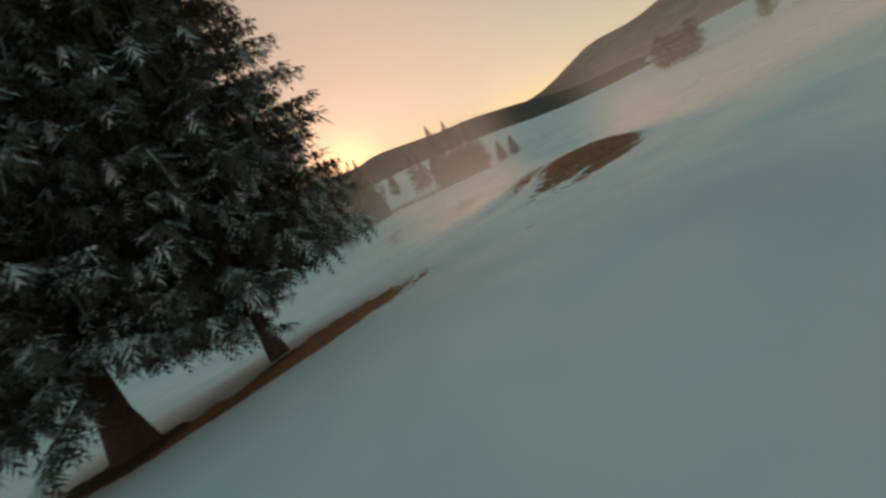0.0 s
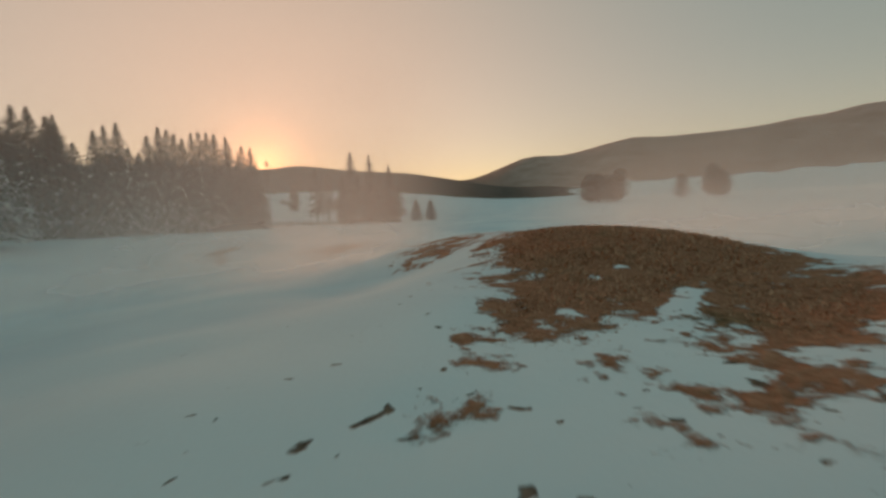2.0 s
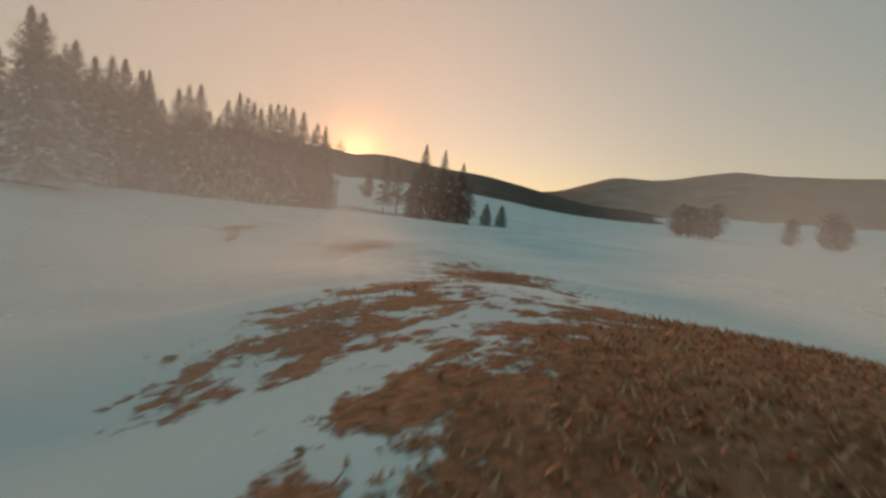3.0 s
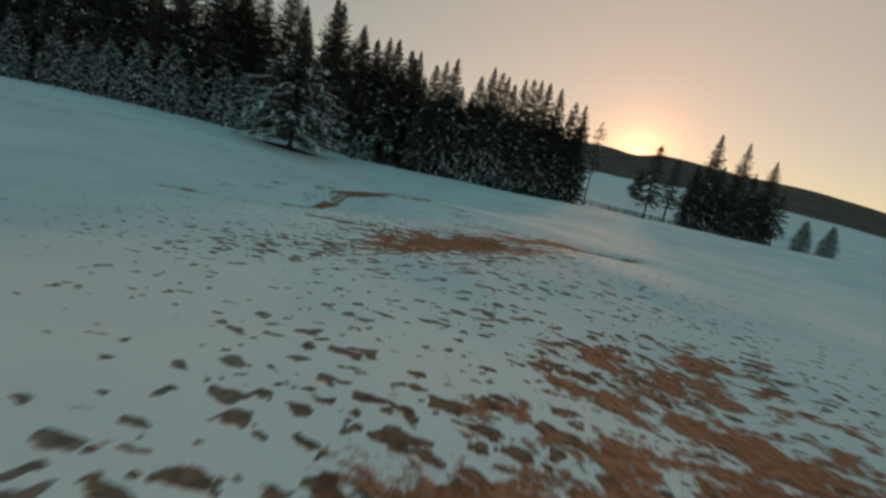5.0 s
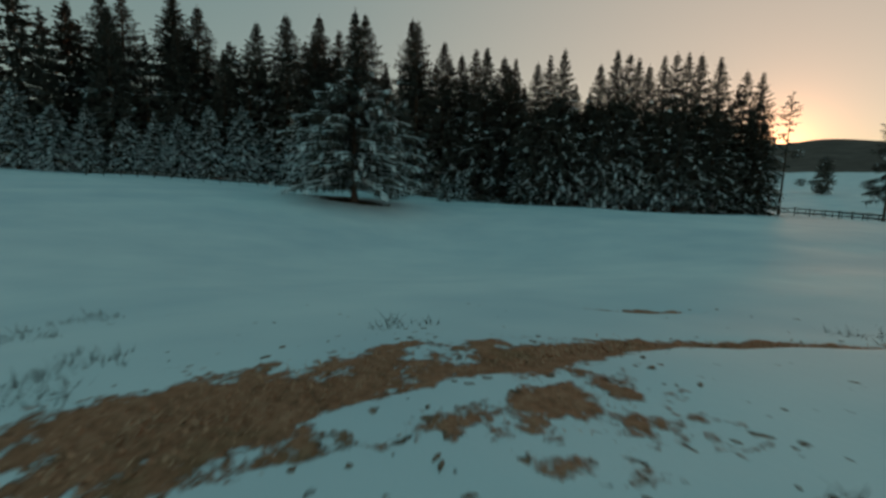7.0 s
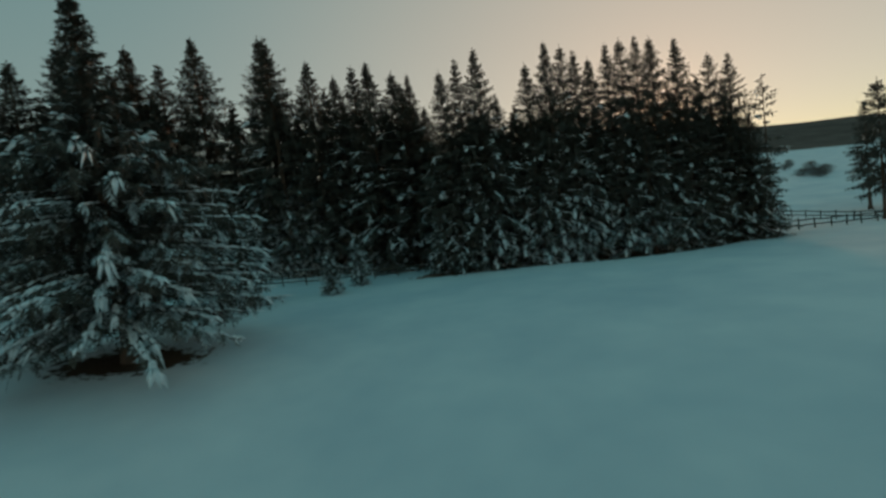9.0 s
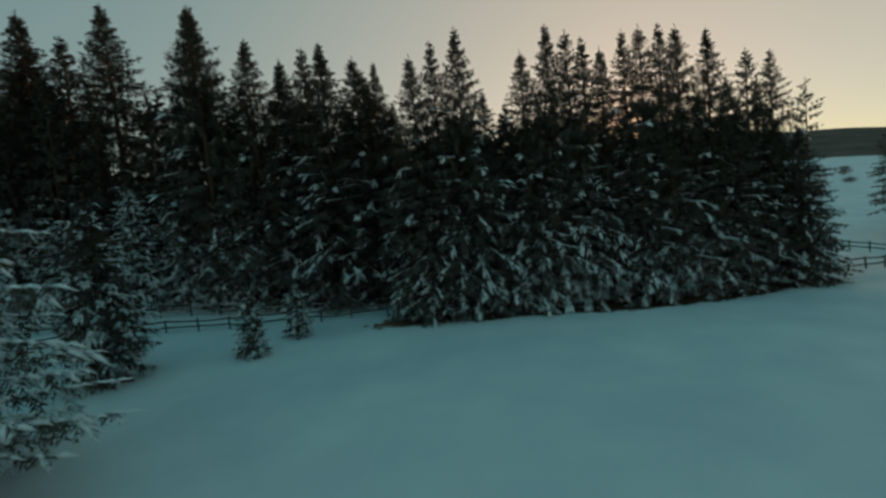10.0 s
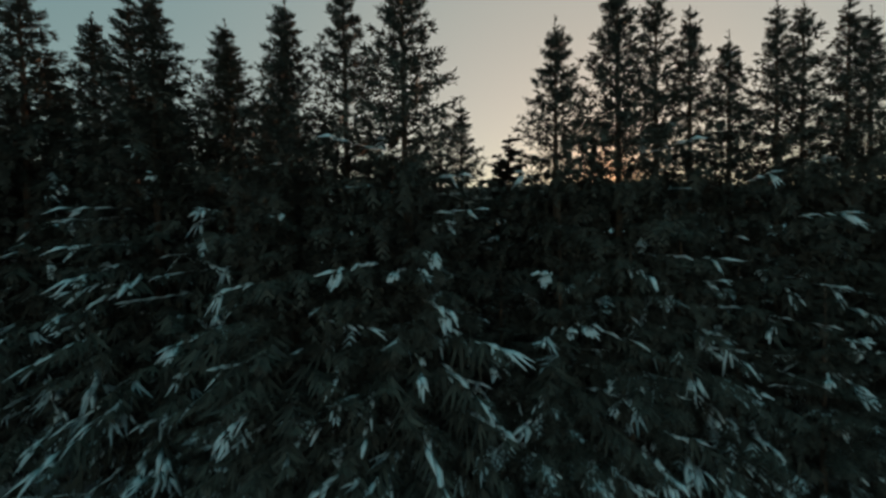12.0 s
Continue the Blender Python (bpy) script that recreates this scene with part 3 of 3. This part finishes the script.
# the high forest behind the fence
tops = ((-63.7, 86.5, 33.0), (-60.5, 88.0, 30.4), (-54.5, 87.5, 32.0), (-46.3, 89.0, 31.8), (-43.5, 86.0, 30.0), (-39.9, 88.0, 27.2), (-37.6, 89.5, 25.5),
        (-35.0, 89.0, 25.8), (-32.8, 88.0, 25.5), (-30.8, 90.0, 24.6), (-29.5, 88.5, 22.8), (-27.6, 90, 20.0),
        (-82.6, 62.0, 30.7), (-81.0, 64.0, 31.1), (-74.9, 67.8, 31.8), (-72.2, 69.9, 30.0), (-68.7, 72.5, 25.1), (-65.5, 74.9, 28.2), (-62.0, 77.5, 29.9), (-58.6, 80.0, 27.1))
for n, (x, y, top) in enumerate(tops):
    plant(TALL[n % 3], x, y, top - height(x, y) + (1.5 if x > -50 else 2.6), DARK, "high forest", wide=1.3 if x > -50 else 1.5)
EDGE = ((-96, 28), (-84, 46), (-72, 59), (-60, 70), (-49, 81.5), (-38, 87.5), (-27.5, 91))


def along(u):
    k = min(int(u * (len(EDGE) - 1)), len(EDGE) - 2)
    w = u * (len(EDGE) - 1) - k
    a, b = Vector(EDGE[k]), Vector(EDGE[k + 1])
    d = (b - a).normalized()
    return a.lerp(b, w), Vector((-d.y, d.x))


for n in range(26):
    p, back = along((n + rnd.uniform(0.2, 0.8)) / 26)
    q = p + back * rnd.uniform(0.5, 2.2)
    plant(WHITE[n % 2], q.x, q.y, rnd.uniform(8, 13.5), PALE, "frosted edge row", nominal=12.0)
for n in range(30):
    p, back = along((n + rnd.uniform(0.1, 0.9)) / 30)
    q = p + back * rnd.uniform(3, 6)
    plant(TALL[n % 3] if n % 2 else BACK[n % 2], q.x, q.y, rnd.uniform(17, 23), DARK, "high forest")
for n in range(40):
    p, back = along(rnd.random())
    q = p + back * rnd.uniform(6, 26)
    plant(BACK[n % 2], q.x, q.y, rnd.uniform(17, 23) + (4 if q.x < -45 else 0), FAINT, "forest", wide=1.25)

# the broad solitary spruce in front of the fence
def skirted(u):
    """A broad ragged skirt of boughs under a slender spire."""
    return 2.4 * (1 - u) ** 0.85 + 0.15 + 3.7 * step(0.66, 0.30, u)


broad = spruce(41, 17.4, 6.6, 0.10, 0.46, 10, 0.34, 0.42, 1.0, 0.66, step_len=0.22, width=0.14, fill=0.94, fine=0.15, heap=1.4, stem=0.26, shape=skirted)
stand(broad, -32.6, 57.8, label="broad solitary spruce with long snow-laden boughs above bare turf")
stand(spruce(42, 9.6, 2.5, 0.10, 0.42, 7, 0.55, 0.4, 0.65, 1.0, step_len=0.28), -36.6, 69.4, label="small snowy spruce standing alone in the meadow")
stand(spruce(43, 4.0, 0.95, 0.03, 0.26, 6, 0.4, 0.55, 0.6, 1.2, step_len=0.2, width=0.1), -31.5, 73.7, label="snow-dusted spruce sapling in the meadow before the fence", group="saplings")
stand(spruce(44, 3.5, 1.05, 0.03, 0.26, 6, 0.4, 0.6, 0.6, 1.2, step_len=0.2, width=0.1), -31.1, 77.6, label="bushy frosted spruce sapling in the meadow before the fence", group="saplings")
stand(spruce(51, 15.5, 1.7, 0.38, 0.85, 4, 0.25, 0.1, 0.1, 0.9, power=0.45, fill=0.55, step_len=0.34, stem=0.14, bend=0.03), 5.0, 95.5, label="thin sparse tree with a long bare trunk beside the fence")
stand(spruce(52, 14.6, 2.6, 0.22, 0.55, 6, 0.45, 0.08, 0.1, 0.9, power=0.62, fill=0.8, stem=0.16, airy=0.16), 16.6, 101, label="slender dark spruce with a bare lower trunk")
stand(spruce(53, 10.4, 3.2, 0.08, 0.6, 6, 0.3, 0.05, 0.1, 0.9, power=0.5, step_len=0.4, width=0.2), 26, 182, label="round dark tree on a short trunk in the far field")
for n, (x, y, top) in enumerate(((30.8, 118, 24.4), (36.5, 118, 23.4), (42.4, 118, 20.5), (23.9, 119, 18.0), (27.5, 116, 17.0), (33.5, 120, 18.0), (39.5, 119, 17.5), (45, 117, 14), (29.5, 121, 16), (35, 115, 14.5), (41, 116, 13))):
    plant(TALL[n % 4] if n < 6 else BACK[n % 2], x, y, top - height(x, y), "dark spruce in a clump beyond the meadow", "clump of spruces")
for x, y, h in ((28.5, 118.5, 10.0), (30.2, 116.8, 9.0), (32.2, 119, 10.5), (34.2, 117.2, 9.5), (36.2, 119.5, 10.0), (38.0, 117, 9.2), (40.2, 118.6, 9.8), (42.6, 117.5, 8.6), (44.0, 119, 8.0)):
    plant(THICK[int(x) % 2], x, y, h, "dense dark spruce in the middle of the clump", "clump of spruces", nominal=14.0, wide=0.9)
for x, y, h in ((51.0, 118, 7.0), (56.0, 118, 6.8)):
    plant(WHITE[0], x, y, h, "small dark spruce standing apart in the far field", "far field trees", nominal=12.0)

# small woods far across the field
for n in range(20):
    a, d = (radians(rnd.gauss(47, 1.6)), rnd.uniform(200, 230)) if n < 13 else (radians(rnd.gauss(59, 1.3)), rnd.uniform(220, 250))
    x, y = d * math.sin(a) - 7, d * math.cos(a) - 9
    plant(ROUND[n % 2], x, y, rnd.uniform(10, 15), "round-headed tree in a small wood across the snowy field", "far wood", wide=1.1, nominal=14.0)

for n in range(14):
    x, y = rnd.uniform(30, 85), rnd.uniform(175, 290)
    plant(ROUND[n % 2], x, y, rnd.uniform(1.4, 3.6), "low dark bush in the far snowy field", "far bushes", wide=0.9, nominal=14.0)

# the two trees on the slope that the way begins beside
stand(spruce(61, 22, 6.8, 0.10, 0.42, 11, 0.34, 0.34, 0.15, 1.0, power=0.6, step_len=0.14, width=0.10, fine=0.11, heap=0.45, twig=0.8, stem=0.42, rime=0.12), -22.3, -11.6, label="big snowy spruce with a thick flared trunk on bare turf")
stand(spruce(62, 19, 4.75, 0.13, 0.37, 11, 0.24, 0.28, 0.14, 1.0, power=0.5, low=0.8, step_len=0.14, width=0.10, fine=0.11, heap=0.45, twig=0.9, stem=0.21, bend=0.03, rime=0.10), -18.15, -11.3, label="snowy spruce with a slim crooked trunk on bare turf")


# ---- mist ----
def mist_material():
    m, t, b = material("drifting_mist", 1.0)
    t.nodes.remove(b)
    dens = t.nodes.new("ShaderNodeAttribute")
    dens.attribute_name = "veil"
    flat = put(t, "ShaderNodeMapping", Scale=(0.22, 0.22, 0.75))
    t.links.new(place_coord(t), flat.inputs["Vector"])
    wisps = noise_at(t, 1.0, 5, flat.outputs[0], 0.55)
    wisps = ramp(t, wisps, ((0.25, (0.55, 0.55, 0.55)), (0.75, (1, 1, 1)))).outputs[0]
    thick = calc(t, "MULTIPLY", dens.outputs["Fac"], wisps, True)
    lit, pale = put(t, "ShaderNodeBsdfTranslucent", Color=(0.88, 0.88, 0.88, 1)), put(t, "ShaderNodeBsdfDiffuse", Color=(0.88, 0.88, 0.88, 1))
    droplets, veil = put(t, "ShaderNodeMixShader", Fac=0.3), t.nodes.new("ShaderNodeMixShader")
    t.links.new(lit.outputs[0], droplets.inputs[1])
    t.links.new(pale.outputs[0], droplets.inputs[2])
    t.links.new(thick, veil.inputs[0])
    t.links.new(t.nodes.new("ShaderNodeBsdfTransparent").outputs[0], veil.inputs[1])
    t.links.new(droplets.outputs[0], veil.inputs[2])
    t.links.new(veil.outputs[0], [n for n in t.nodes if n.bl_idname == "ShaderNodeOutputMaterial"][0].inputs["Surface"])
    return m


MIST = mist_material()


def mist_bank(layers, label):
    """Thin veils of mist one behind another: each has its line on the ground, its peak density, its height and the lengths over which its ends thin out."""
    v, f, dens = [], [], []
    levels = [-0.3 + 9.5 * (k / 22) ** 1.7 for k in range(23)]
    for points, peak, scale, ends in layers:
        pts = [Vector(p) for p in points]
        total = sum((b - a).length for a, b in zip(pts, pts[1:]))
        row, n, run = [], len(v), 0.0
        for a, b in zip(pts, pts[1:]):
            m = max(2, round((b - a).length / 0.6))
            row += [(a.lerp(b, k / m), run + (b - a).length * k / m) for k in range(m)]
            run += (b - a).length
        row.append((pts[-1], total))
        for p, along_it in row:
            g = height(p.x, p.y) + 0.05
            edge = step(0, ends[0], along_it) * step(0, ends[1], total - along_it)
            for z in levels:
                v.append((p.x, p.y, g + z))
                dens.append(peak * edge * step(-0.1, 0.7, z) * math.exp(-max(0.0, z) / scale) * step(9.0, 5.0, z))
        cols = len(levels)
        f += [(n + i * cols + k, n + (i + 1) * cols + k, n + (i + 1) * cols + k + 1, n + i * cols + k + 1) for i in range(len(row) - 1) for k in range(cols - 1)]
    ob = mesh_object("mist_bank", v, f, [MIST], smooth=True)
    ob.data.attributes.new("veil", "FLOAT", "POINT").data.foreach_set("value", dens)
    return tagged(ob, label, "mist", kind="stuff")


mist_bank((
    (((-22, -1.5), (-12, -2.6), (-7, -4.2), (-4.1, -4.9)), 0.54, 3.0, (13, 2.6)),
    (((-22, 2.5), (-10, 1.4), (-5, -0.2), (-2.4, -1.0)), 0.48, 3.4, (13, 3.0)),
    (((-22, 8), (-10, 6), (-4, 4.2), (-1.2, 3.2)), 0.48, 3.8, (13, 3.5))), "thin sunlit ground mist drifting over the snowy hollow")
mist_bank((
    (((0.2, -3.4), (3, -5.2), (8, -8.5), (20, -15)), 0.52, 1.8, (3, 8)),
    (((1.8, 0.5), (6, -0.8), (14, -5), (30, -14)), 0.55, 2.6, (3.5, 8)),
    (((4.0, 6.5), (10, 4.5), (20, 0), (38, -8)), 0.50, 3.4, (4.5, 8))), "low pinkish mist lying on the snow behind the turf crest")


# ---- fences ----
def timber(name, a, b, w, d, parent, bow=0.0, seed=0, mat=RAIL):
    """A rough-hewn bar from a to b."""
    r = random.Random(seed)
    a, b = Vector(a), Vector(b)
    way = (b - a).normalized()
    side = way.cross(Vector((0, 0, 1)) if abs(way.z) < 0.8 else Vector((1, 0, 0))).normalized()
    up = side.cross(way)
    verts, faces, n = [], [], 5
    for k in range(n):
        u = k / (n - 1)
        c = a.lerp(b, u) - Vector((0, 0, bow * math.sin(math.pi * u)))
        for s in range(6):
            t = 6.283 * s / 6
            q = r.uniform(0.85, 1.15)
            verts.append(c + side * math.cos(t) * w * q + up * math.sin(t) * d * q)
    for k in range(n - 1):
        for s in range(6):
            faces.append((k * 6 + s, k * 6 + (s + 1) % 6, k * 6 + 6 + (s + 1) % 6, k * 6 + 6 + s))
    faces += [tuple(range(5, -1, -1)), tuple(range((n - 1) * 6, n * 6))]
    return mesh_object(name, verts, faces, [mat], smooth=True, parent=parent)


def fence(points, gap, tall, label, seed, rails=2, capped=False):
    root = new("fence")
    r = random.Random(seed)
    feet = []
    for a, b in zip(points, points[1:]):
        a, b = Vector(a), Vector(b)
        n = max(1, round((b - a).length / gap))
        feet += [a.lerp(b, k / n) for k in range(n)]
    feet.append(Vector(points[-1]))
    base = [Vector((p.x + r.uniform(-0.08, 0.08), p.y + r.uniform(-0.08, 0.08), height(p.x, p.y))) for p in feet]
    for p in base:
        top = p + Vector((r.uniform(-0.06, 0.06), r.uniform(-0.06, 0.06), tall * r.uniform(0.92, 1.1)))
        timber("post", p - Vector((0, 0, 0.3)), top, 0.06, 0.06, root, 0, r.random())
    for p, q in zip(base, base[1:]):
        for k in range(rails):
            z = tall * (0.86 - 0.42 * k)
            timber("rail", p + Vector((0, 0, z + r.uniform(-0.05, 0.05))), q + Vector((0, 0, z + r.uniform(-0.05, 0.05))), 0.05, 0.065, root, r.uniform(0, 0.05), r.random())
            if capped:
                timber("snow_cap", p + Vector((0, 0, z + 0.05)), q + Vector((0, 0, z + 0.05)), 0.045, 0.03, root, 0.02, r.random(), LOAD)
    return tagged(root, label, "fence")


fence(((-27.5, 84.0), (-30, 82.9), (-36, 80.3), (-42, 78), (-50, 70), (-58, 62.5), (-70, 53)), 2.0, 1.0, "weathered wooden post and rail fence along the forest edge", 3)
fence(((-28, 88.8), (-31, 87.5), (-39.6, 84.2), (-46.2, 81.5), (-54, 74)), 2.6, 1.1, "second wooden rail fence capped with snow close under the trees", 4, capped=True)
fence(((4.4, 92.0), (8, 94.1), (14, 97), (26, 101), (40, 104)), 1.8, 1.05, "weathered wooden post and rail fence across the meadow", 6)
fence(((11, 120), (13.9, 111.7), (15.5, 104.4), (19, 99.6)), 2.2, 1.1, "farther wooden rail fence beside the snowy field", 7)


# ---- turf ----
def scatter(count, seed, accept, box):
    r = random.Random(seed)
    out, tries = [], 0
    while len(out) < count and tries < count * 60:
        tries += 1
        x, y = r.uniform(box[0], box[1]), r.uniform(box[2], box[3])
        if r.random() < accept(x, y):
            out.append((x, y))
    return out


def tufts(name, spots, seed, blades, tall, spread, mat, label, category):
    r = random.Random(seed)
    v, f = [], []
    for x, y in spots:
        z = height(x, y)
        for _ in range(blades):
            a = r.uniform(0, 6.283)
            p = Vector((x + r.gauss(0, spread), y + r.gauss(0, spread), z - 0.02))
            lean = Vector((math.cos(a), math.sin(a), 0)) * r.uniform(0.3, 1.4)
            h = tall * r.uniform(0.5, 1.3)
            side = Vector((-math.sin(a), math.cos(a), 0)) * r.uniform(0.006, 0.018)
            n = len(v)
            v += [p - side, p + side, p + (lean + Vector((0, 0, 1))) * h]
            f.append((n, n + 1, n + 2))
    return tagged(mesh_object(name, v, f, [mat]), label, category, kind="stuff")


tufts("dry_grass", scatter(7000, 8, lambda x, y: step(0.45, 0.75, bare(x, y)), (-10, 6, -13, 33)), 9, 9, 0.045, 0.11, STRAW, "flattened dry brown grass on the bare turf patches", "grass")

WEED = varied("withered_stalks", (0.02, 0.02, 0.022), (0.13, 0.10, 0.08), 6.0, 0.9, 0, island=True)
weed_spots = [(x + dx, y + dy) for x, y in ((-13.4, 27.4), (-10.2, 25.9), (-12.7, 26.3), (-8.4, 28.9), (-9.7, 25.3), (-9.4, 23.6), (-3.8, 26.4), (-12.8, 22.7), (-11.6, 23.7), (-8.9, 21.3), (-3.3, 25.0), (-2.6, 31.9))
              for dx, dy in ((0, 0), (0.35, 0.2), (-0.3, 0.25), (0.1, -0.3))]
tufts("withered_weeds", weed_spots, 31, 26, 0.17, 0.12, WEED, "withered dark weed stalks standing out of the snow", "weeds")


def clods(spots, seed):
    """Low lumps of frozen turf that stick out of the thin snow."""
    r = random.Random(seed)
    v, f = [], []
    for x, y in spots:
        z = height(x, y) + 0.07 * (1 - step(0.35, 0.7, bare(x, y))) - 0.006
        n, a0 = len(v), r.uniform(0, 6.28)
        rx, ry, h = r.uniform(0.025, 0.07), r.uniform(0.015, 0.04), r.uniform(0.004, 0.012)
        for ring, (q, zz) in enumerate(((1.0, -0.02), (0.8, 0.8 * h))):
            for k in range(7):
                t = 6.283 * k / 7
                u, w = rx * q * math.cos(t) * r.uniform(0.5, 1.4), ry * q * math.sin(t) * r.uniform(0.5, 1.4)
                v.append((x + u * math.cos(a0) - w * math.sin(a0), y + u * math.sin(a0) + w * math.cos(a0), z + zz * r.uniform(0.8, 1.2)))
        v.append((x, y, z + h))
        for k in range(7):
            f.append((n + k, n + (k + 1) % 7, n + 7 + (k + 1) % 7, n + 7 + k))
            f.append((n + 7 + k, n + 7 + (k + 1) % 7, n + 14))
    return tagged(mesh_object("turf_clods", v, f, [CLOD], smooth=True), "lumps of frozen brown turf poking through the thin snow", "turf", kind="stuff")


clods(scatter(2000, 12, lambda x, y: 0.8 * specks(x, y) ** 1.5 * (0.3 + step(0.1, 0.4, bare(x, y))) * (1 - step(0.45, 0.55, bare(x, y))), (-14, 8, 3, 34)), 13)
